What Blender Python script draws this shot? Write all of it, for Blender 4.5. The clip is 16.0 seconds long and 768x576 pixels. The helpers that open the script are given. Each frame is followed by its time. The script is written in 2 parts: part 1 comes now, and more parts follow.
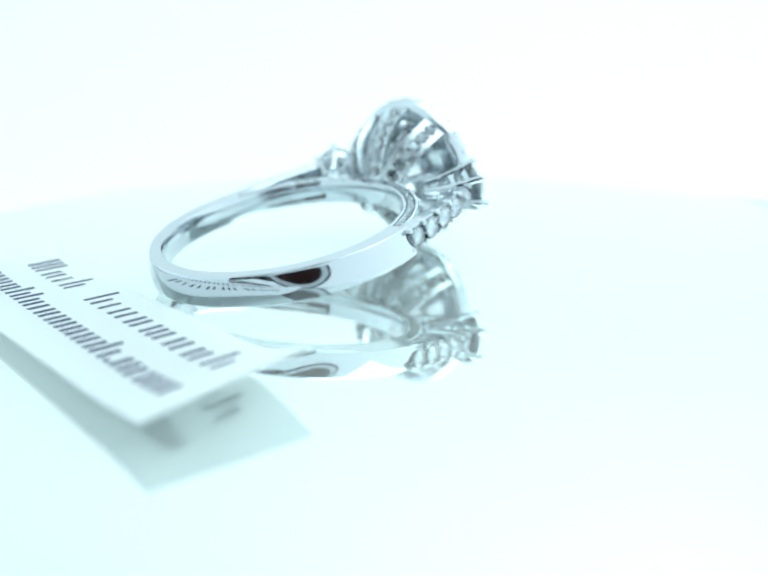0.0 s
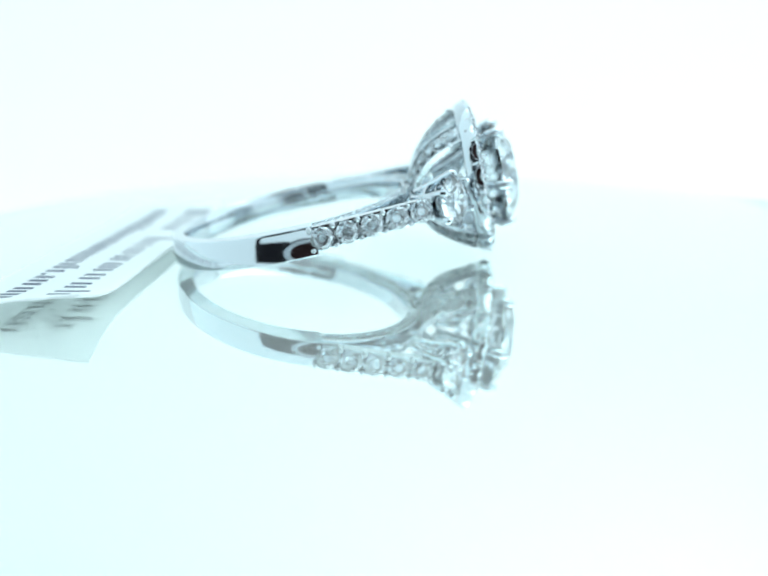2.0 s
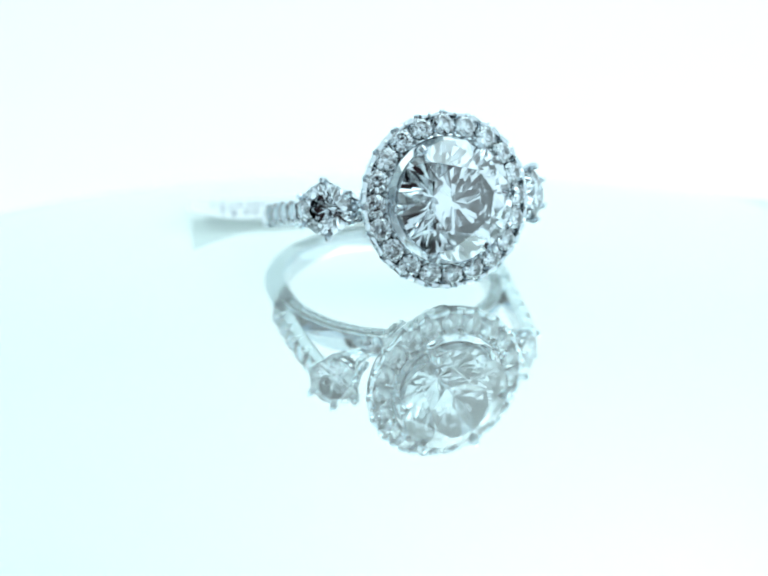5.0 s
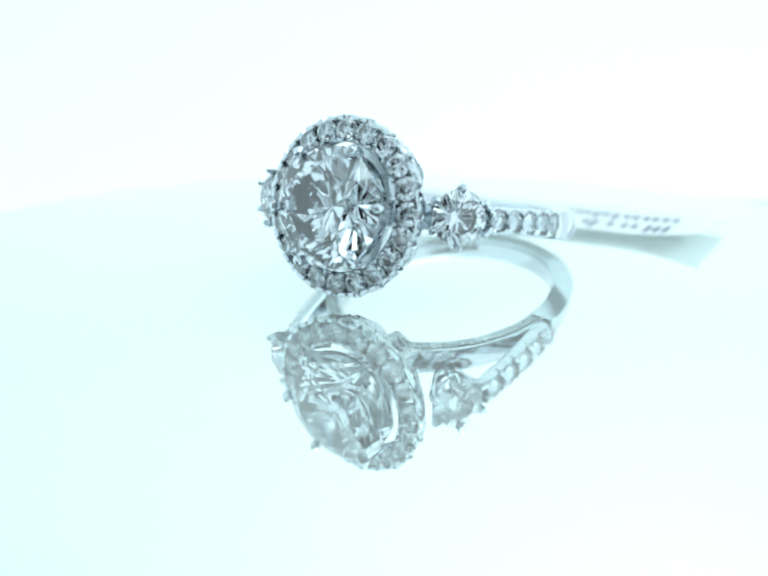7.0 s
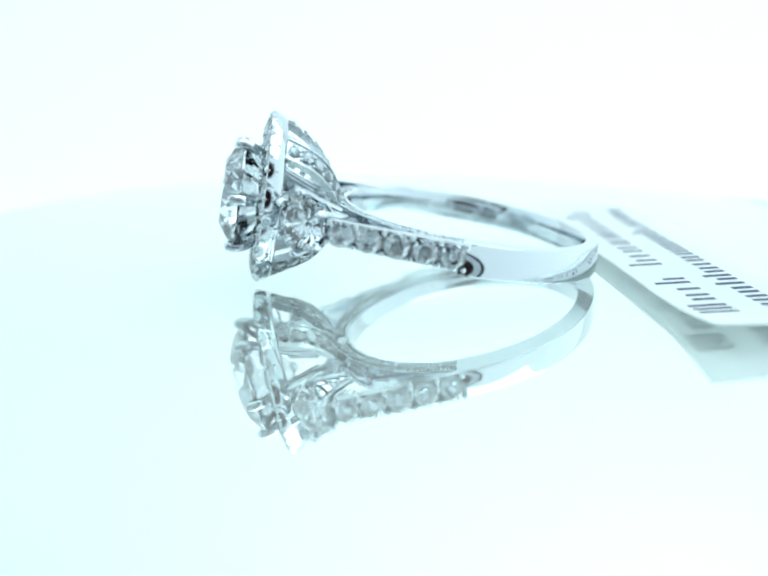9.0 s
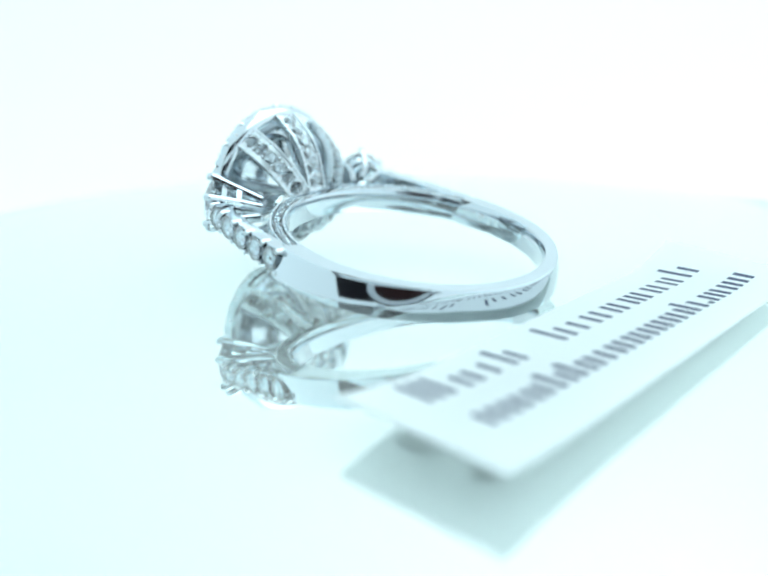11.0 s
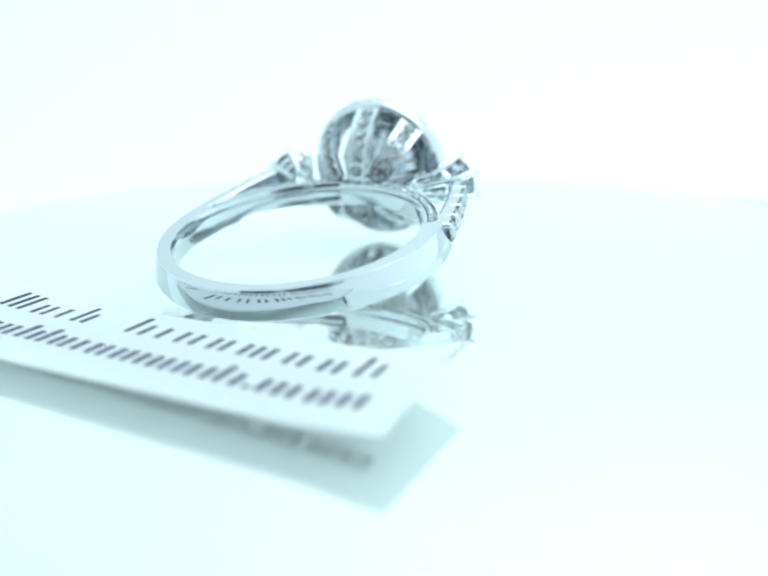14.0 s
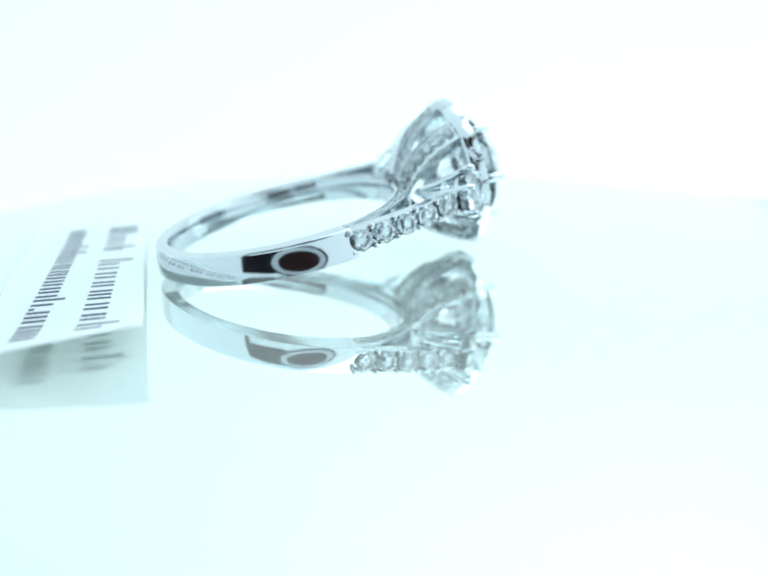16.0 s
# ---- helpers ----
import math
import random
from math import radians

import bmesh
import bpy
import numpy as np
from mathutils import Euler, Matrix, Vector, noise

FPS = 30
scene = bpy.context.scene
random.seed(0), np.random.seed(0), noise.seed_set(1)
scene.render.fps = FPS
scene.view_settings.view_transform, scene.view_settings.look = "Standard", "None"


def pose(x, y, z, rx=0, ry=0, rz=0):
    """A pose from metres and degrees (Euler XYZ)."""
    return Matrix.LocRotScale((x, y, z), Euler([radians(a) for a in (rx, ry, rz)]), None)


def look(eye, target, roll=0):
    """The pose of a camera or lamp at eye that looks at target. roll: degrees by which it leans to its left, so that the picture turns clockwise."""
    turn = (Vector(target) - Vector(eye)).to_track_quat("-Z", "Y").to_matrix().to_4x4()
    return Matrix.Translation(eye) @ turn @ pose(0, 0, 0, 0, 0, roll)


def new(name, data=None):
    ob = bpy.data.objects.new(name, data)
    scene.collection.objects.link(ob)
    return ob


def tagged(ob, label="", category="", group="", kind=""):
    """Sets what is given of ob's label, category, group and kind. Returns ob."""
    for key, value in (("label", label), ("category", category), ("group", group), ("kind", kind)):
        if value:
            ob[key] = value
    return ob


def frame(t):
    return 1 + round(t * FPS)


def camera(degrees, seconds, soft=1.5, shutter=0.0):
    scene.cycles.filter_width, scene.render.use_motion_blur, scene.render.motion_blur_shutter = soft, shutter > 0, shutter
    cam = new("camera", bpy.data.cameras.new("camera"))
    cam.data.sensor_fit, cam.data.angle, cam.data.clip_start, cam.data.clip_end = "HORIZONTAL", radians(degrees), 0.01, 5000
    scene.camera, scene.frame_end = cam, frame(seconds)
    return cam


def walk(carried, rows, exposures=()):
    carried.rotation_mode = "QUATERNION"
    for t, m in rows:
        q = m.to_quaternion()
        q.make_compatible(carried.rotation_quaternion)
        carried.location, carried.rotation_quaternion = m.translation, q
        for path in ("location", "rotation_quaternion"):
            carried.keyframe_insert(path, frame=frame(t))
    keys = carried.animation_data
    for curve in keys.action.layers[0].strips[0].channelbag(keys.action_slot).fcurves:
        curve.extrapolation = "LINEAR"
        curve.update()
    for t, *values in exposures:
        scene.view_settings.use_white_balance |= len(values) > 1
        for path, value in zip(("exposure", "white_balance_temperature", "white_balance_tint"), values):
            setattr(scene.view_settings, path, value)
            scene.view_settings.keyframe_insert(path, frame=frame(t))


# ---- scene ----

MM = 0.001


def turned(t):
    """The turntable's angle in degrees at t seconds; its drive is a little uneven."""
    w = 2 * math.pi * t / 14.85
    return -24.229 * t + 1.007 * math.sin(w) - 0.698 * (math.cos(w) - 1)


# ---- the camera, which stands still ----
cam = camera(52.81, 16.0, soft=2.1)
cam.data.dof.use_dof = True
cam.data.dof.focus_distance, cam.data.dof.aperture_fstop = 0.0515, 23
STAND = pose(0, -0.058, 0.016472, 90 - 17.505, 0, -0.694) @ pose(0, 0, 0, 0, 0, -1.237)
walk(cam, [(0.0, STAND), (16.0, STAND)])

# ---- light: a white light tent ----
world = bpy.data.worlds.new("world")
scene.world = world
world.use_nodes = True
wn = world.node_tree.nodes
tent_side = wn.new("ShaderNodeTexCoord")
tent_split = wn.new("ShaderNodeSeparateXYZ")
tent_fade = wn.new("ShaderNodeValToRGB")
tent_fade.color_ramp.elements[0].color = (0.748, 0.995, 1.06, 1)
tent_fade.color_ramp.elements[1].color = (0.785, 0.995, 1.06, 1)
tent_range = wn.new("ShaderNodeMapRange")
tent_range.inputs["From Min"].default_value, tent_range.inputs["From Max"].default_value = -1.0, 1.0
wl = world.node_tree.links
wl.new(tent_side.outputs["Generated"], tent_split.inputs[0])
wl.new(tent_split.outputs["X"], tent_range.inputs["Value"])
wl.new(tent_range.outputs["Result"], tent_fade.inputs["Fac"])
wl.new(tent_fade.outputs["Color"], wn["Background"].inputs[0])
# the tent is open towards the camera, so less light comes from there
tent_front, tent_left, tent_level = wn.new("ShaderNodeMapRange"), wn.new("ShaderNodeMapRange"), wn.new("ShaderNodeMath")
for node, low, high in ((tent_front, 1.10, 1.56), (tent_left, 0.91, 1.10)):
    node.inputs["From Min"].default_value, node.inputs["From Max"].default_value = -1.0, 1.0
    node.inputs["To Min"].default_value, node.inputs["To Max"].default_value = low, high
tent_level.operation = "MULTIPLY"
wl.new(tent_split.outputs["Y"], tent_front.inputs["Value"])
wl.new(tent_split.outputs["X"], tent_left.inputs["Value"])
wl.new(tent_front.outputs["Result"], tent_level.inputs[0])
wl.new(tent_left.outputs["Result"], tent_level.inputs[1])
wl.new(tent_level.outputs["Value"], wn["Background"].inputs[1])

lamp = new("tent_lamp", bpy.data.lights.new("tent_lamp", "AREA"))
lamp.data.shape, lamp.data.size, lamp.data.size_y = "RECTANGLE", 0.46, 0.36
lamp.data.energy, lamp.data.color = 0.95, (0.77, 1.0, 1.04)
lamp.matrix_world = look((0.14, 0.03, 0.40), (0, 0, 0))


# ---- materials ----
def material(name):
    m = bpy.data.materials.new(name)
    m.use_nodes = True
    return m, m.node_tree.nodes, m.node_tree.links, m.node_tree.nodes["Principled BSDF"]


def noise_bump(nodes, links, shader, scale, strength, distance):
    tex = nodes.new("ShaderNodeTexNoise")
    tex.inputs["Scale"].default_value, tex.inputs["Detail"].default_value = scale, 5
    co = nodes.new("ShaderNodeTexCoord")
    links.new(co.outputs["Object"], tex.inputs["Vector"])
    b = nodes.new("ShaderNodeBump")
    b.inputs["Strength"].default_value, b.inputs["Distance"].default_value = strength, distance
    links.new(tex.outputs["Fac"], b.inputs["Height"])
    links.new(b.outputs["Normal"], shader.inputs["Normal"])
    return tex


def metal(name, colour, rough, bump):
    m, n, l, p = material(name)
    p.inputs["Base Color"].default_value = (*colour, 1)
    p.inputs["Metallic"].default_value = 1
    tex = noise_bump(n, l, p, 900, bump, 0.00004)
    ramp = n.new("ShaderNodeMapRange")
    ramp.inputs["To Min"].default_value, ramp.inputs["To Max"].default_value = rough * 0.6, rough * 1.5
    l.new(tex.outputs["Fac"], ramp.inputs["Value"])
    l.new(ramp.outputs["Result"], p.inputs["Roughness"])
    return m


POLISHED = metal("polished_white_gold", (0.62, 0.67, 0.71), 0.07, 0.12)
SETTING = metal("setting_white_gold", (0.65, 0.70, 0.73), 0.26, 0.35)


def gem(name, ior, tint):
    m, n, l, p = material(name)
    n.remove(p)
    g = n.new("ShaderNodeBsdfGlass")
    g.inputs["Color"].default_value, g.inputs["Roughness"].default_value, g.inputs["IOR"].default_value = (*tint, 1), 0.0, ior
    l.new(g.outputs[0], n["Material Output"].inputs["Surface"])
    return m


DIAMOND = gem("diamond", 2.35, (0.962, 0.984, 1.0))


def plain(name, colour, rough, scale=0, strength=0.0, spread=0.06, metallic=0.0):
    m, n, l, p = material(name)
    p.inputs["Roughness"].default_value = rough
    p.inputs["Metallic"].default_value = metallic
    p.inputs["Base Color"].default_value = (*colour, 1)
    if scale:
        tex = noise_bump(n, l, p, scale, strength, 0.00005)
        r = n.new("ShaderNodeValToRGB")
        r.color_ramp.elements[0].color = (*[c * (1 - spread) for c in colour], 1)
        r.color_ramp.elements[1].color = (*colour, 1)
        l.new(tex.outputs["Fac"], r.inputs["Fac"])
        l.new(r.outputs["Color"], p.inputs["Base Color"])
    return m



def label_paper():
    m, n, l, p = material("label_paper")
    n.remove(p)
    d, t = n.new("ShaderNodeBsdfDiffuse"), n.new("ShaderNodeBsdfTranslucent")
    d.inputs["Color"].default_value = (0.96, 0.965, 0.98, 1)
    t.inputs["Color"].default_value = (0.95, 0.98, 0.97, 1)
    noise_bump(n, l, d, 1500, 0.25, 0.00005)
    mix = n.new("ShaderNodeMixShader")
    mix.inputs[0].default_value = 0.50
    l.new(d.outputs[0], mix.inputs[1])
    l.new(t.outputs[0], mix.inputs[2])
    l.new(mix.outputs[0], n["Material Output"].inputs["Surface"])
    return m


PAPER = label_paper()
INK = plain("blue_black_ink", (0.05, 0.06, 0.13), 0.6, 3000, 0.2, 0.4)
CLOTH = plain("white_tent_cloth", (0.84, 0.84, 0.84), 0.9, 250, 0.3, 0.03)
BLACK = plain("black_plastic", (0.014, 0.012, 0.015), 0.9, 300, 0.2, 0.3)
BLACK.node_tree.nodes["Principled BSDF"].inputs["Specular IOR Level"].default_value = 0.1
LENS = plain("dark_lens", (0.030, 0.012, 0.012), 0.9, 300, 0.2, 0.3)
LENS.node_tree.nodes["Principled BSDF"].inputs["Specular IOR Level"].default_value = 0.1
GREY = plain("pale_trim", (0.60, 0.63, 0.66), 0.5, 300, 0.1, 0.1)


def glass_sheet():
    m, n, l, p = material("clear_glass")
    n.remove(p)
    g = n.new("ShaderNodeBsdfRefraction")
    g.inputs["Color"].default_value, g.inputs["IOR"].default_value = (0.992, 1.0, 0.998, 1), 1.5
    g.inputs["Roughness"].default_value = 0.0
    l.new(g.outputs[0], n["Material Output"].inputs["Surface"])
    return m


def silvering():
    """A mirror coat with a faint milky haze."""
    m, n, l, p = material("mirror_silvering")
    n.remove(p)
    a = n.new("ShaderNodeBsdfAnisotropic")
    a.inputs["Color"].default_value, a.inputs["Roughness"].default_value = (0.925, 0.968, 0.95, 1), 0.008
    d = n.new("ShaderNodeBsdfDiffuse")
    d.inputs["Color"].default_value = (0.97, 0.99, 0.98, 1)
    mix = n.new("ShaderNodeMixShader")
    mix.inputs[0].default_value = 0.20
    l.new(a.outputs[0], mix.inputs[1])
    l.new(d.outputs[0], mix.inputs[2])
    l.new(mix.outputs[0], n["Material Output"].inputs["Surface"])
    return m


GLASS = glass_sheet()
SILVER = silvering()


# ---- mesh helpers ----
def mesh_of(name, bm, mat, smooth=True, recalc=True):
    if recalc:
        bmesh.ops.recalc_face_normals(bm, faces=bm.faces)
    me = bpy.data.meshes.new(name)
    bm.to_mesh(me)
    bm.free()
    me.materials.append(mat)
    if smooth:
        me.polygons.foreach_set("use_smooth", [True] * len(me.polygons))
        me.set_sharp_from_angle(angle=radians(32))
    return me


def part(name, bm, mat, parent, label="", smooth=True):
    ob = new(name, mesh_of(name, bm, mat, smooth))
    ob.parent = parent
    if label:
        ob["label"] = label
    return ob


def placed(name, me, parent, m, label=""):
    ob = new(name, me)
    ob.parent = parent
    ob.matrix_basis = m
    if label:
        ob["label"] = label
    return ob


def sweep(bm, rings, closed=False, caps=True):
    """Skins a row of equal closed loops of points."""
    loops = [[bm.verts.new(v) for v in r] for r in rings]
    n = len(loops[0])
    pairs = list(zip(loops, loops[1:])) + ([(loops[-1], loops[0])] if closed else [])
    for a, b in pairs:
        for i in range(n):
            bm.faces.new((a[i], a[(i + 1) % n], b[(i + 1) % n], b[i]))
    if caps and not closed:
        bm.faces.new(loops[0][::-1])
        bm.faces.new(loops[-1])


def tube(bm, path, radii, sides=10, cap=True):
    """A round rod along a path, in metres."""
    path = [Vector(v) for v in path]
    rings = []
    side = None
    for i, v in enumerate(path):
        d = (path[min(i + 1, len(path) - 1)] - path[max(i - 1, 0)]).normalized()
        if side is None:
            side = d.orthogonal().normalized()
        side = (side - d * side.dot(d)).normalized()
        other = d.cross(side)
        rings.append([v + radii[i] * (math.cos(a) * side + math.sin(a) * other) for a in (2 * math.pi * k / sides for k in range(sides))])
    sweep(bm, rings, caps=cap)


def ball(bm, centre, r, sub=2):
    bmesh.ops.create_icosphere(bm, subdivisions=sub, radius=r, matrix=Matrix.Translation(centre))


def brilliant(r, eight=8, depth=0.86, crown=0.31, table=0.56):
    """A round brilliant with its girdle in the plane z = 0 and its table up."""
    bm = bmesh.new()
    st = 2 * math.pi / eight
    c2 = math.cos(st / 2)

    cut = random.Random(7)

    def at(rad, k, z):
        # hand-cut facets are never quite regular
        ang = k * st + cut.uniform(-0.03, 0.03)
        z += cut.uniform(-0.018, 0.018) if rad < 1 else 0
        return bm.verts.new((r * rad * math.cos(ang), r * rad * math.sin(ang), r * z))

    tb = [at(table, k, crown) for k in range(eight)]
    xm = 0.80 * c2
    mid = [at(0.80, k + 0.5, crown * (1 - xm) / (1 - table)) for k in range(eight)]
    gt = [at(1.0, k / 2, 0.02) for k in range(2 * eight)]
    gb = [at(1.0, k / 2, -0.02) for k in range(2 * eight)]
    xl = 0.26 * c2
    low = [at(0.26, k + 0.5, -depth * (1 - xl)) for k in range(eight)]
    culet = bm.verts.new((0, 0, -depth * r))
    bm.faces.new(tb)
    for k in range(eight):
        j = (k + 1) % eight
        bm.faces.new((tb[k], mid[k], tb[j]))
        bm.faces.new((tb[k], mid[k - 1], gt[2 * k], mid[k]))
        bm.faces.new((mid[k], gt[2 * k], gt[2 * k + 1]))
        bm.faces.new((mid[k], gt[2 * k + 1], gt[2 * j]))
        bm.faces.new((culet, low[k], gb[2 * k], low[k - 1]))
        bm.faces.new((low[k], gb[2 * k + 1], gb[2 * k]))
        bm.faces.new((low[k], gb[2 * j], gb[2 * k + 1]))
    for k in range(2 * eight):
        j = (k + 1) % (2 * eight)
        bm.faces.new((gt[k], gb[k], gb[j], gt[j]))
    return bm


def facing(centre, normal, spin=0.0):
    """The pose of a stone that sits at centre and looks along normal."""
    q = Vector(normal).to_track_quat("Z", "Y").to_matrix().to_4x4()
    return Matrix.Translation(centre) @ q @ pose(0, 0, 0, 0, 0, spin)


# ---- the tent's floor and back ----
def tent():
    bm = bmesh.new()
    prof = [(-0.30, -0.0205), (0.16, -0.0205)]
    for k in range(1, 13):
        a = radians(90 * k / 12)
        prof.append((0.16 + 0.14 * math.sin(a), 0.1195 - 0.14 * math.cos(a)))
    prof.append((0.30, 0.45))
    rows = []
    for x in np.linspace(-0.45, 0.45, 19):
        rows.append([bm.verts.new((x, y, z + 0.0012 * math.sin(9 * x + 14 * y))) for y, z in prof])
    for a, b in zip(rows, rows[1:]):
        for i in range(len(prof) - 1):
            bm.faces.new((a[i], a[i + 1], b[i + 1], b[i]))
    ob = new("backdrop", mesh_of("backdrop", bm, CLOTH))
    mod = ob.modifiers.new("thickness", "SOLIDIFY")
    mod.thickness, mod.offset = 0.001, -1
    return tagged(ob, "seamless white cloth sweep of a light tent", "backdrop", kind="structure")


tent()

TOP = 0.62 * MM           # the mirror glass's upper face
THICK = 2.8 * MM
DISC = 44.0 * MM


def disc_mesh(r, z0, z1, bevel, n=128):
    bm = bmesh.new()
    prof = [(r - bevel, z1), (r, z1 - bevel), (r, z0 + bevel), (r - bevel, z0)]
    rings = [[(a * math.cos(t), a * math.sin(t), z) for a, z in prof] for t in (2 * math.pi * k / n for k in range(n))]
    loops = [[bm.verts.new(v) for v in g] for g in rings]
    for i in range(n):
        a, b = loops[i], loops[(i + 1) % n]
        for k in range(3):
            bm.faces.new((a[k], a[k + 1], b[k + 1], b[k]))
    bm.faces.new([l[0] for l in loops])
    bm.faces.new([l[3] for l in loops])
    return bm


def turntable():
    base = tagged(new("turntable"), "round white turntable topped with a green-tinted glass mirror", "turntable")
    sheet = bmesh.new()
    bmesh.ops.create_circle(sheet, cap_ends=True, segments=128, radius=DISC, matrix=Matrix.Translation((0, 0, TOP)))
    for f in sheet.faces:
        f.normal_update()
        if f.normal.z < 0:
            f.normal_flip()
    glass = placed("mirror_glass", mesh_of("mirror_glass", sheet, GLASS, False, False), base, pose(0, 0, 0), "clear glass disc of a mirror")
    glass.visible_shadow = False
    part("silvering", disc_mesh(DISC + 3 * MM, TOP - THICK - 0.6 * MM, TOP - THICK, 0.05 * MM), SILVER, base, "bright mirror backing")
    part("platter", disc_mesh(DISC + 3 * MM, TOP - THICK - 12 * MM, TOP - THICK - 0.65 * MM, 0.3 * MM), CLOTH, base)
    part("foot", disc_mesh(DISC - 8 * MM, -0.0195, TOP - THICK - 12.1 * MM, 0.5 * MM), CLOTH, base)
    return base


# ---- the ring: x towards the head, z along the finger hole ----
HZ = 0.44 * MM            # the head's middle
HX = 0.8 * MM
RING_BASE = pose(-6.492 * MM, -2.392 * MM, 3.275 * MM, 0, 0, 44.85) @ pose(0, 0, 0, -0.15, -10.56, 0)


def shank(ring):
    bm = bmesh.new()
    loops = []
    for k in range(141):
        deg = 75 + 210 * k / 140
        t = radians(deg)
        near = max(0.0, 1 - (min(deg, 360 - deg) - 75) / 70)
        ro = (9.91 + 0.68 * near) * MM
        ri, zb, zt = 8.68 * MM, -0.857 * MM, 1.097 * MM
        b = 0.16 * MM
        # the outer face leans less towards the back of the band
        back = min(max((64 - abs(deg - 180)) / 40, 0.0), 1.0)
        lean = 0.285 - 0.14 * back * back * (3 - 2 * back)
        mid, half = (zb + zt) / 2, (zt - zb) / 2 - 0.04 * MM
        dome = [(ro - half * (lean * k / 6 + 0.065 * (k / 6) ** 2), mid + half * k / 6) for k in range(-6, 7)]
        sec = [(ri, zb + 0.3 * MM), (ri + b, zb), (ro + half * (lean - 0.065) - 0.03 * MM, zb), *dome, (ro - half * (lean + 0.065) - 0.04 * MM, zt), (ri + b, zt), (ri, zt - 0.3 * MM)]
        loops.append([(r * math.cos(t), r * math.sin(t), z) for r, z in sec])
    sweep(bm, loops)
    part("shank", bm, POLISHED, ring, "mirror-polished white gold band")


def hallmark(ring):
    """A worn stamp on the inner wall, too small to read."""
    bm = bmesh.new()
    for i, w in enumerate((0.5, 0.35, 0.5)):
        a0 = radians(261 + 5 * i)
        loops = []
        for k in range(5):
            t = a0 + w / 8.7 * k / 4
            loops.append([(r * MM * math.cos(t), r * MM * math.sin(t), z * MM) for r, z in ((8.70, -0.15), (8.655, -0.12), (8.655, 0.42), (8.70, 0.45))])
        sweep(bm, loops)
    part("hallmark", bm, SETTING, ring, "small worn stamp inside the band")


def gallery(ring):
    bm = bmesh.new()
    loops = []
    for k in range(91):
        t = radians(-75.2 + 150.4 * k / 90)
        sec = [(8.68, -0.46), (8.80, -0.76), (8.98, -0.76), (9.04, -0.68), (9.80, -0.68), (9.86, -0.76), (9.95, -0.74), (9.98, -0.62), (9.98, 0.88), (9.95, 1.00), (9.86, 1.02), (9.80, 0.94),
               (9.04, 0.94), (8.98, 1.02), (8.80, 1.02), (8.68, 0.72)]
        loops.append([(r * MM * math.cos(t), r * MM * math.sin(t), z * MM) for r, z in sec])
    sweep(bm, loops)
    arc = part("gallery_arch", bm, POLISHED, ring, "white gold arch below the head with beaded edges")
    small = mesh_of("gallery_diamond", brilliant(0.33 * MM, 6), DIAMOND, False)
    bead = bmesh.new()
    for side in (1, -1):
        for k in range(44):
            t = radians(side * (5 + 70 * k / 43))
            for z, r in ((1.02, 9.0), (1.02, 9.88), (-0.76, 9.0), (-0.76, 9.88)):
                ball(bead, (r * MM * math.cos(t), r * MM * math.sin(t), z * MM), 0.10 * MM, 1)
        for k in range(21):
            t = radians(side * (6 + 66 * k / 20))
            c, s = math.cos(t), math.sin(t)
            placed("gallery_diamond", small, arc, facing((9.43 * MM * c, 9.43 * MM * s, 1.0 * MM), (0, 0, 1), 20 * k))
            placed("gallery_diamond", small, arc, facing((9.43 * MM * c, 9.43 * MM * s, -0.74 * MM), (0, 0, -1), 20 * k))
    tagged(part("milgrain_edge", bead, SETTING, arc), kind="stuff")


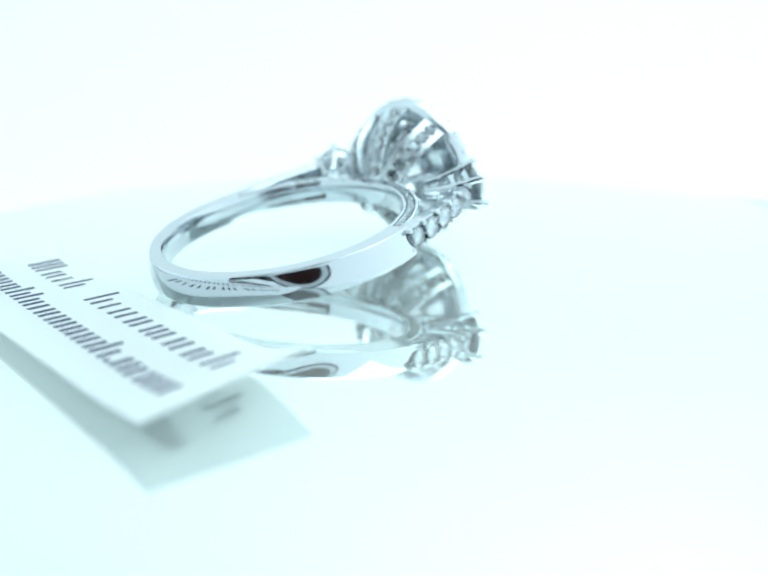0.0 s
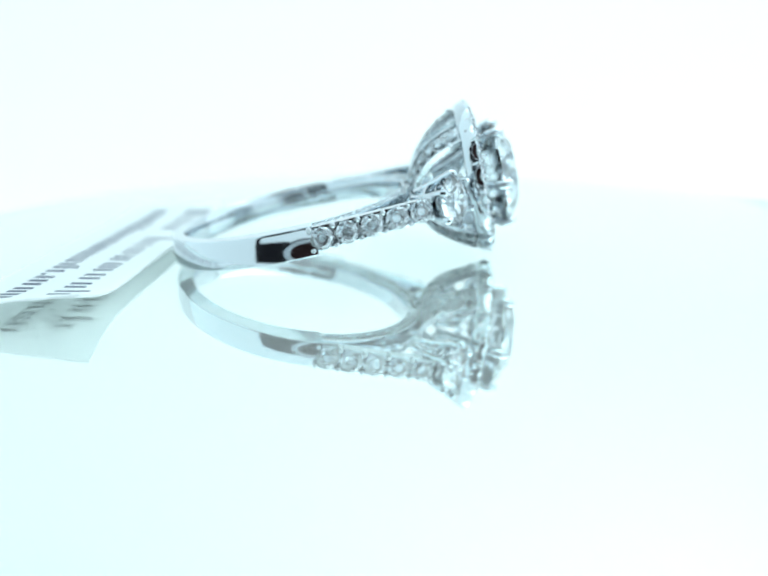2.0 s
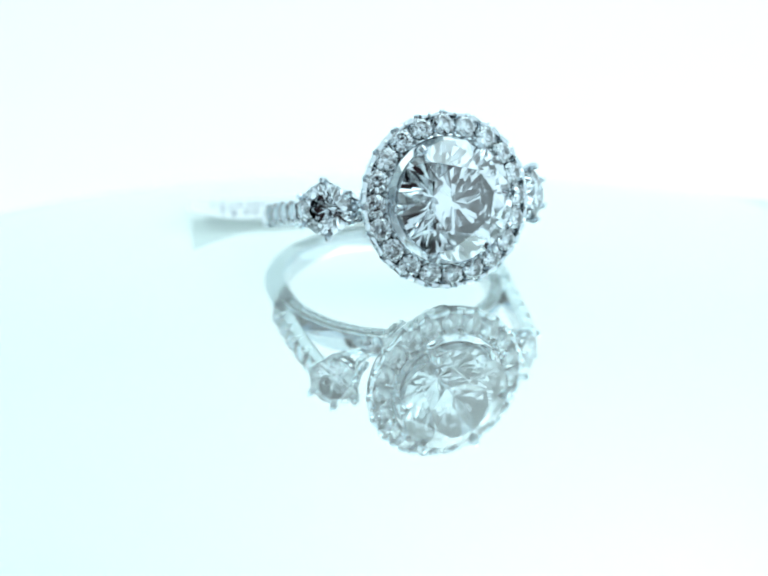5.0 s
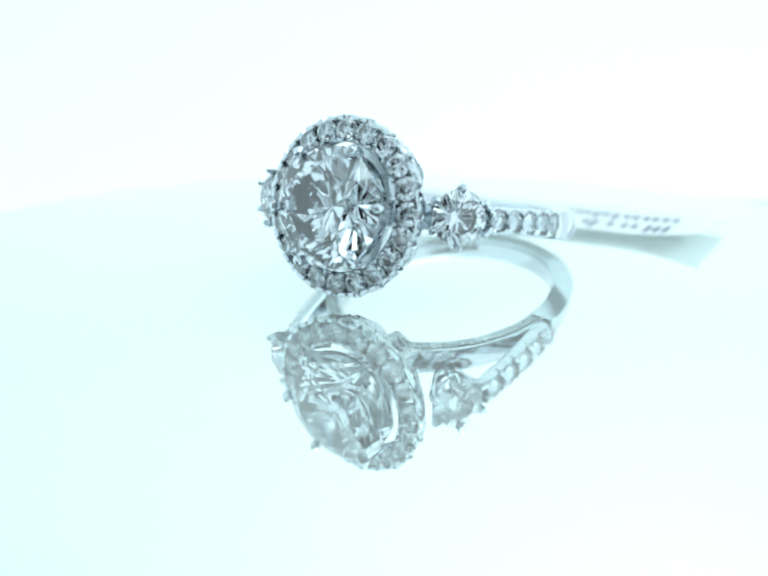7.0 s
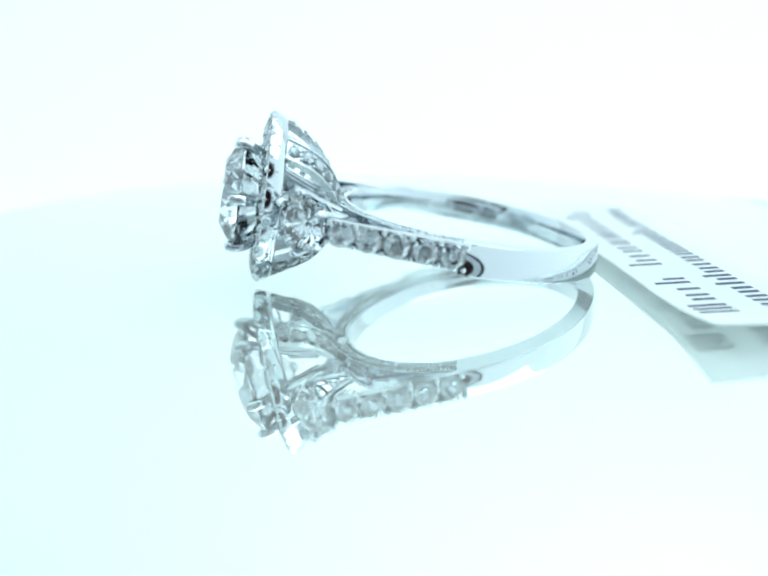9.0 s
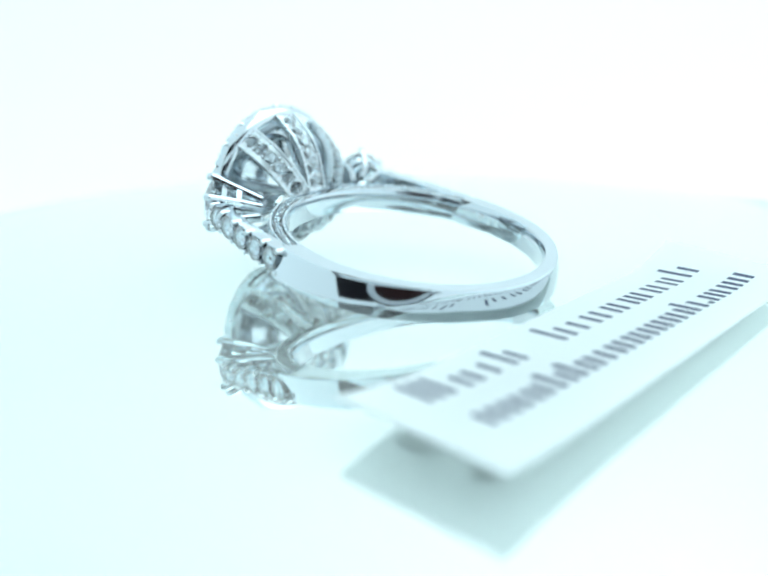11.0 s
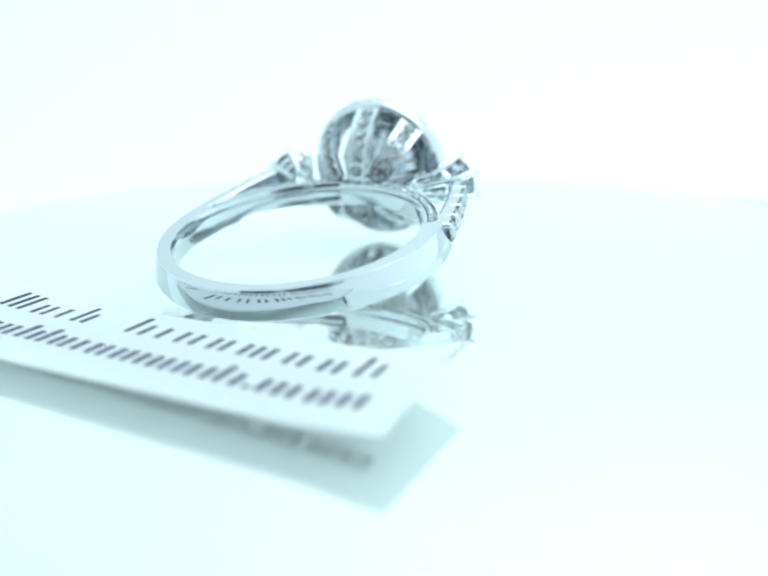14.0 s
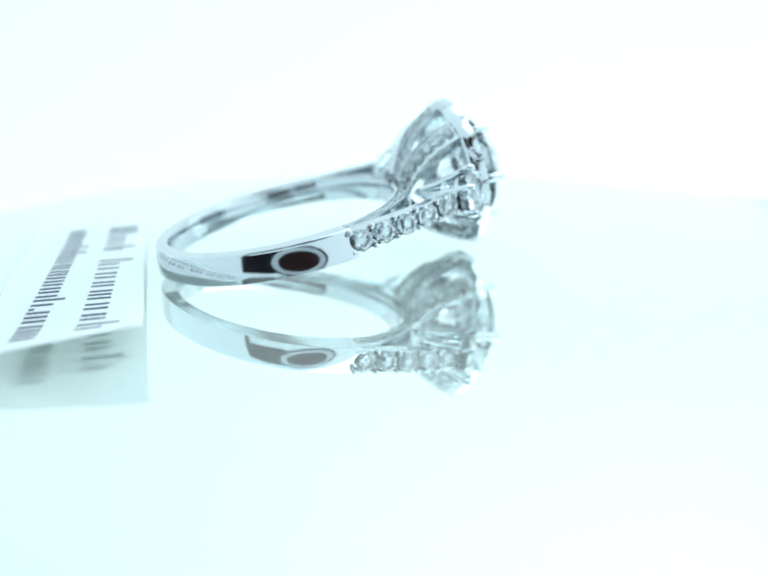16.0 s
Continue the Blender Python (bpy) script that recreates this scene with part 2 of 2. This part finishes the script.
def halo(ring):
    n, stones = 360, 20
    bm = bmesh.new()
    loops = []
    for k in range(n):
        a = 2 * math.pi * k / n
        notch = 0.30 * MM * max(0.0, math.cos(stones * a)) ** 8
        rim = 0.07 * MM * math.cos(stones * a)
        web = 0.55 * MM * max(0.0, -math.cos(stones * a))
        sec = [(13.25, 5.02), (13.00, 5.14), (12.88, 5.32), (12.92, 5.52), (13.08, 5.70), (13.38, 5.84), (13.68, 5.91)]
        sec = [(x * MM + HX, r * MM) for x, r in sec]
        sec += [(HX + 13.98 * MM - notch, 5.92 * MM + rim), (HX + 14.05 * MM - notch, 5.84 * MM + rim), (HX + 14.04 * MM - notch, 5.62 * MM), (HX + 13.40 * MM + 0.7 * web, 5.45 * MM), (HX + 13.58 * MM + 0.7 * web, 4.45 * MM),
                (HX + 14.25 * MM, 4.38 * MM), (HX + 14.30 * MM, 4.28 * MM), (HX + 14.25 * MM, 4.2 * MM), (HX + 13.3 * MM, 4.2 * MM)]
        loops.append([(x, r * math.cos(a), HZ + r * math.sin(a)) for x, r in sec])
    sweep(bm, loops, closed=True)
    body = part("halo", bm, POLISHED, ring, "polished white gold halo cup set with small diamonds")
    stone = mesh_of("halo_diamond", brilliant(0.775 * MM), DIAMOND, False)
    for k in range(stones):
        a = 2 * math.pi * k / stones
        r = 5.06 * MM
        placed("halo_diamond", stone, body, facing((HX + 14.10 * MM, r * math.cos(a), HZ + r * math.sin(a)), (1, 0.30 * math.cos(a), 0.30 * math.sin(a)), 37 * k))
        a += math.pi / stones
        for r, s, x in ((5.72, 0.17, 13.95), (4.42, 0.15, 14.26)):
            bm = bmesh.new()
            c = Vector((HX + x * MM, r * MM * math.cos(a), HZ + r * MM * math.sin(a)))
            tube(bm, [c + Vector((-0.6 * MM, 0, 0)), c, c + Vector((0.16 * MM, 0, 0)), c + Vector((0.24 * MM, 0, 0))], [s * MM, s * MM, s * 0.8 * MM, s * 0.3 * MM], 8)
            part("bead_prong", bm, SETTING, body)


def rib(ring, base, tip, out, stone, bead):
    """One tapering strip of the basket, with raised edges and six small stones."""
    base, tip, out = Vector(base), Vector(tip), Vector(out)
    chord = tip - base
    along = chord.normalized()
    out = (out - along * out.dot(along)).normalized()
    across = along.cross(out)
    count = 13

    def spot(s):
        return base + chord * s + out * (0.82 * MM * math.sin(math.pi * s) + 0.16 * MM * s)

    bm = bmesh.new()
    loops = []
    for i in range(count):
        s = i / (count - 1)
        c, w, d = spot(s), (0.82 + 0.16 * s) * MM, 0.5 * MM
        e = 0.13 * MM
        sec = [(-w, 0), (-w, d), (-w + e, d), (-w + e, d - e), (w - e, d - e), (w - e, d), (w, d), (w, 0)]
        loops.append([c + across * u + out * (v - 0.35 * MM) for u, v in sec])
    sweep(bm, loops)
    strip = part("basket_rib", bm, SETTING, ring, "pavé-set white gold rib")
    turn = Matrix((across, along, out)).transposed().to_4x4() @ pose(0, 0, 0, 0, 0, 45)
    for i in range(6):
        s = 0.10 + 0.80 * i / 5
        placed("rib_diamond", stone, strip, Matrix.Translation(spot(s) + out * 0.06 * MM) @ turn)
    for i in range(5):
        s = 0.18 + 0.80 * i / 5
        for u in (-0.42 * MM, 0.42 * MM):
            placed("bead_prong", bead, strip, Matrix.Translation(spot(s) + across * u + out * 0.08 * MM))


def head(ring):
    dot = bmesh.new()
    ball(dot, (0, 0, 0), 0.12 * MM, 1)
    bead = mesh_of("bead_prong", dot, SETTING)
    stone = mesh_of("rib_diamond", brilliant(0.54 * MM, 4, 0.7, 0.25, 0.62), DIAMOND, False)
    for sign in (1, -1):
        for k in (-1, 0, 1):
            a = radians(90 + 42 * k) * sign
            tip = (HX + 13.05 * MM, 5.24 * MM * math.cos(a), HZ + 5.24 * MM * math.sin(a))
            y = -1.75 * MM * k
            base = (math.sqrt(9.75 ** 2 - (y / MM) ** 2) * MM, y, HZ + sign * 0.62 * MM)
            rib(ring, base, tip, (-0.75, math.cos(a) * 0.6, math.sin(a) * 0.6), stone, bead)
    c = Vector((HX + 15.55 * MM, 0, HZ))
    placed("centre_diamond", mesh_of("centre_diamond", brilliant(3.95 * MM, 8, 0.87, 0.32, 0.56), DIAMOND, False), ring, facing(c, (1, 0, 0), 11), "large round brilliant-cut centre diamond")
    for k in range(6):
        a = radians(60 * k + 4)
        y, z = math.cos(a), math.sin(a)
        bm = bmesh.new()
        path = [(10.6, 1.2), (12.6, 2.2), (14.2, 3.4), (15.1, 3.94), (15.7, 4.06), (16.0, 3.98), (16.15, 3.80)]
        tube(bm, [(x * MM + HX, r * MM * y, HZ + r * MM * z) for x, r in path], [v * MM for v in (0.34, 0.34, 0.34, 0.35, 0.36, 0.34, 0.20)], 12)
        part("prong", bm, POLISHED, ring)
    bm = bmesh.new()
    loops = []
    for k in range(64):
        a = 2 * math.pi * k / 64
        loops.append([(x * MM + HX, r * MM * math.cos(a), HZ + r * MM * math.sin(a)) for x, r in ((13.9, 3.2), (14.35, 3.6), (14.35, 3.78), (13.9, 3.5))])
    sweep(bm, loops, closed=True)
    part("seat_ring", bm, POLISHED, ring)


def side_stone(ring, sign, stone):
    c = Vector((12.45 * MM, (7.4 if sign > 0 else -7.8) * MM, HZ))
    lean = radians(45 if sign > 0 else 31)
    n = Vector((math.cos(lean), sign * math.sin(lean), 0))
    t = Vector((0, 0, 1)).cross(n)
    setting = bmesh.new()
    loops = []
    for k in range(40):
        a = 2 * math.pi * k / 40
        d = math.cos(a) * t + math.sin(a) * Vector((0, 0, 1))
        loops.append([c + n * x * MM + d * r * MM for x, r in ((-0.95, 1.15), (-0.62, 1.45), (-0.62, 1.62), (-0.95, 1.38))])
    sweep(setting, loops, closed=True)
    cup = part("side_setting", setting, POLISHED, ring, "six-claw white gold basket of a side stone")
    rail = bmesh.new()
    loops = []
    for k in range(32):
        a = 2 * math.pi * k / 32
        d = math.cos(a) * t + math.sin(a) * Vector((0, 0, 1))
        loops.append([c + n * x * MM + d * r * MM for x, r in ((-1.95, 0.98), (-1.62, 1.08), (-1.62, 1.34), (-1.95, 1.24))])
    sweep(rail, loops, closed=True)
    part("under_rail", rail, POLISHED, cup)
    placed("side_diamond", stone, cup, facing(c, n, 10), "round brilliant-cut side diamond")
    foot = Vector((9.9 * MM, sign * 5.2 * MM, HZ))
    for k in range(6):
        a = radians(30 + 60 * k)
        d = math.cos(a) * t + math.sin(a) * Vector((0, 0, 1))
        bm = bmesh.new()
        low = foot + d * 0.7 * MM
        pts = [low, low.lerp(c + d * 1.2 * MM - n * 1.8 * MM, 0.6), c + d * 1.45 * MM - n * 1.1 * MM, c + d * 1.86 * MM - n * 0.1 * MM,
               c + d * 1.95 * MM + n * 0.18 * MM, c + d * 1.90 * MM + n * 0.38 * MM, c + d * 1.74 * MM + n * 0.48 * MM]
        tube(bm, pts, [v * MM for v in (0.24, 0.25, 0.27, 0.28, 0.28, 0.25, 0.14)], 10)
        part("claw", bm, POLISHED, cup)


def shoulder(ring, sign, stone):
    a, b = Vector((2.35 * MM, sign * 10.32 * MM, 0.16 * MM)), Vector((10.95 * MM, sign * 8.75 * MM, 0.42 * MM))
    along = (b - a).normalized()
    out = along.cross(Vector((0, 0, 1))) * -sign
    out = out if out.y * sign > 0 else -out
    up = Vector((0, 0, 1))
    bm = bmesh.new()
    loops = []
    count = 17
    for i in range(count):
        s = i / (count - 1)
        c = a.lerp(b, s) + out * 0.22 * MM * math.sin(math.pi * s)
        if i == 0:
            c = a - along * 0.7 * MM - out * 0.45 * MM
        w = (0.86 - 0.12 * s) * MM
        deep = (1.15 - 0.25 * s) * MM if i else 0.6 * MM
        floor = 0.42 * MM if 0 < i < count - 1 else 0.08 * MM
        scal = 0.06 * MM * math.cos(2 * math.pi * 5 * s)
        sec = [(-w + 0.1 * MM, -deep), (-w, -deep + 0.15 * MM), (-w, -0.10 * MM - scal), (-w + 0.10 * MM, -0.05 * MM - scal), (-w + 0.16 * MM, -floor), (w - 0.16 * MM, -floor),
               (w - 0.10 * MM, -0.05 * MM - scal), (w, -0.10 * MM - scal), (w, -deep + 0.15 * MM), (w - 0.1 * MM, -deep)]
        loops.append([c + up * u + out * v for u, v in sec])
    sweep(bm, loops)
    arm = part("shoulder", bm, POLISHED, ring, "tapering white gold shoulder set with five diamonds")
    for i in range(5):
        s = (i + 0.5) / 5
        c = a.lerp(b, s) + out * (0.22 * MM * math.sin(math.pi * s) + 0.05 * MM)
        placed("shoulder_diamond", stone, arm, facing(c, out, 31 * i))
    for i in range(6):
        s = min(max(i / 5, 0.015), 0.985)
        c = a.lerp(b, s) + out * 0.22 * MM * math.sin(math.pi * s)
        w = (0.72 - 0.12 * s) * MM
        for u in (-w, w):
            bm = bmesh.new()
            p = c + up * u
            tube(bm, [p - out * 0.5 * MM, p, p + out * 0.14 * MM, p + out * 0.22 * MM], [0.20 * MM, 0.20 * MM, 0.18 * MM, 0.07 * MM], 8)
            part("bead_prong", bm, SETTING, arm)


def engagement_ring():
    ring = tagged(new("diamond_ring"), "white gold ring with a round diamond in a diamond halo", "ring")
    shank(ring)
    hallmark(ring)
    gallery(ring)
    halo(ring)
    head(ring)
    big = mesh_of("side_diamond", brilliant(1.80 * MM), DIAMOND, False)
    mid = mesh_of("shoulder_diamond", brilliant(0.81 * MM), DIAMOND, False)
    for sign in (1, -1):
        side_stone(ring, sign, big)
        shoulder(ring, sign, mid)
    ring.matrix_basis = RING_BASE
    return ring


# ---- the paper tag ----
TAG_BASE = pose(-6.492 * MM, -2.392 * MM, TOP, 0, 0, 44.85 - 2.6) @ pose(0, -0.72 * MM, 0)


def tag_height(x, y):
    """The curl of the tag over the glass; x towards the ring, y along the lettering, in mm."""
    u = (y - 1.0) / 16.5
    v = (x + 19.8) / 8.8
    curl = max(0.0, abs(u) - 0.62) / 0.38
    rise = 0.35 + 0.90 * v if u < 0 else 0.25 + 0.35 * v
    return 0.16 + 0.10 * (1 - v) + rise * curl * curl


def paper_tag():
    tag = tagged(new("price_tag"), "white paper jewellery tag with two lines of dark print, slightly curled", "tag")
    bm = bmesh.new()
    nx, ny = 14, 44
    grids = []
    for lift in (0.0, 0.14):
        g = []
        for i in range(nx + 1):
            row = []
            for j in range(ny + 1):
                x, y = -20.0 + 9.25 * i / nx, -15.6 + 33.8 * j / ny
                row.append(bm.verts.new((x * MM, y * MM, (tag_height(x, y) + lift - 0.14) * MM)))
            g.append(row)
        grids.append(g)
    lo, hi = grids
    for i in range(nx):
        for j in range(ny):
            bm.faces.new((hi[i][j], hi[i + 1][j], hi[i + 1][j + 1], hi[i][j + 1]))
            bm.faces.new((lo[i][j], lo[i][j + 1], lo[i + 1][j + 1], lo[i + 1][j]))
    edge = [(i, 0) for i in range(nx)] + [(nx, j) for j in range(ny)] + [(i, ny) for i in range(nx, 0, -1)] + [(0, j) for j in range(ny, 0, -1)]
    for (a, b), (c, d) in zip(edge, edge[1:] + edge[:1]):
        bm.faces.new((lo[a][b], lo[c][d], hi[c][d], hi[a][b]))
    part("label_paper", bm, PAPER, tag)
    return tag


def print_bar(tag, x0, x1, y0, y1):
    """A bar of print that lies on the curled paper."""
    bm = bmesh.new()
    rows = []
    for i in range(3):
        row = []
        for j in range(4):
            y = y0 + (y1 - y0) * j / 3
            x = x0 + (x1 - x0) * i / 2 + 0.029 * y
            row.append([bm.verts.new((x * MM, y * MM, (tag_height(x, y) + h) * MM)) for h in (-0.01, 0.015)])
        rows.append(row)
    for i in range(2):
        for j in range(3):
            for h in (0, 1):
                bm.faces.new((rows[i][j][h], rows[i + 1][j][h], rows[i + 1][j + 1][h], rows[i][j + 1][h]))
    edge = [(0, 0), (1, 0), (2, 0), (2, 1), (2, 2), (2, 3), (1, 3), (0, 3), (0, 2), (0, 1)]
    for (a, b), (c, d) in zip(edge, edge[1:] + edge[:1]):
        bm.faces.new((rows[a][b][0], rows[c][d][0], rows[c][d][1], rows[a][b][1]))
    part("print_bar", bm, INK, tag)


def lettering(tag):
    """Two lines of print as groups of thin upright bars: (strokes, width, height) for each sign."""
    tall, low = 2.4, 1.5
    y = 15.15
    for n, w, h in ((3, 1.9, tall), (2, 1.25, low), (1, 0.5, low), (2, 1.2, tall), (0, 1.5, 0), (2, 1.4, tall), (1, 0.5, low), (2, 1.4, low), (2, 1.2, low), (3, 2.0, low), (2, 1.25, low), (2, 1.2, low), (2, 1.4, tall)):
        for k in range(n):
            x = y - (w - 0.36) * k / max(1, n - 1)
            print_bar(tag, -14.18, -14.18 + (h if k == 0 or n == 3 or h == low else low), x - 0.36, x)
        y -= w + 0.92
    tall, low = 1.95, 1.35
    y = 15.0
    for n, w, h in ((3, 2.2, low), (2, 1.35, low), (1, 0.6, low), (2, 1.4, tall), (2, 1.4, tall), (1, 0.6, low), (2, 1.5, low), (2, 1.4, low), (3, 2.2, low), (2, 1.35, low), (2, 1.4, low), (2, 1.45, tall), (1, 0.35, 0.35), (2, 1.3, low), (2, 1.5, low), (3, 2.2, low)):
        for k in range(n):
            x = y - (w - 0.42) * k / max(1, n - 1)
            print_bar(tag, -17.55, -17.55 + (h if k == 0 or n == 3 or h < tall else low), x - 0.42, x)
        y -= w + 0.415


# ---- the filming phone, seen only as a dark patch in the polished metal; its shape is made up ----
WIDE, HIGH = 1.8, 1.1    # the lens port is stretched to an oval to widen its dark reflection


def phone():
    ph = tagged(new("phone"), "dark phone that films the ring, with an added second lens set", "phone")

    def slab(w, h, z0, z1, r):
        bm = bmesh.new()
        pts = []
        for cx, cy, a0 in ((w - r, h - r, 0), (r - w, h - r, 90), (r - w, r - h, 180), (w - r, r - h, 270)):
            for k in range(7):
                a = radians(a0 + 15 * k)
                pts.append((cx + r * math.cos(a), cy + r * math.sin(a)))
        sweep(bm, [[(x * MM, y * MM, z * MM) for x, y in pts] for z in (z0, z1)])
        return bm

    def oval(name, mat, z0, z1, r0, r1, up):
        """A flat oval ring, or a plate where r0 is 0."""
        bm = bmesh.new()
        spin = [(math.cos(a), math.sin(a)) for a in (2 * math.pi * k / 48 for k in range(48))]
        if r0:
            sweep(bm, [[(WIDE * r * MM * c, (HIGH * r * d + up) * MM, z * MM) for r, z in ((r1, z0), (r1, z1), (r0, z1), (r0, z0))] for c, d in spin], closed=True)
        else:
            sweep(bm, [[(WIDE * r1 * MM * c, (HIGH * r1 * d + up) * MM, z * MM) for c, d in spin] for z in (z0, z1)])
        part(name, bm, mat, ph)

    # unseen bar, added only to join the two dark sets
    rail = slab(2, 36, 9, 13, 2)
    bmesh.ops.translate(rail, verts=rail.verts, vec=(-58 * MM, 22 * MM, 0))
    part("added_rail", rail, BLACK, ph)
    # the upper set is an added copy that darkens the band's mirror image
    for up in (0, 44):
        body = slab(20, 13, 8, 14, 6)
        bmesh.ops.translate(body, verts=body.verts, vec=(-37 * MM, up * MM, 0))
        part("reflected_block", body, BLACK, ph)
        oval("lens_ring", GREY, 4, 7, 9.9, 12.9, up)
        oval("lens_collar", BLACK, 4, 7, 13.0, 14.4, up)
        oval("lens_glass", LENS, 4.5, 7, 0, 9.8, up)
    ph.matrix_basis = STAND @ pose(0, -4.5 * MM, 0)
    return ph


table = turntable()
ring = engagement_ring()
tag = paper_tag()
lettering(tag)
phone()


def motions():
    for thing, base in ((table, pose(0, 0, 0)), (ring, RING_BASE), (tag, TAG_BASE)):
        walk(thing, [(k / 4, pose(0, 0, 0, 0, 0, turned(k / 4)) @ base) for k in range(65)])


motions()
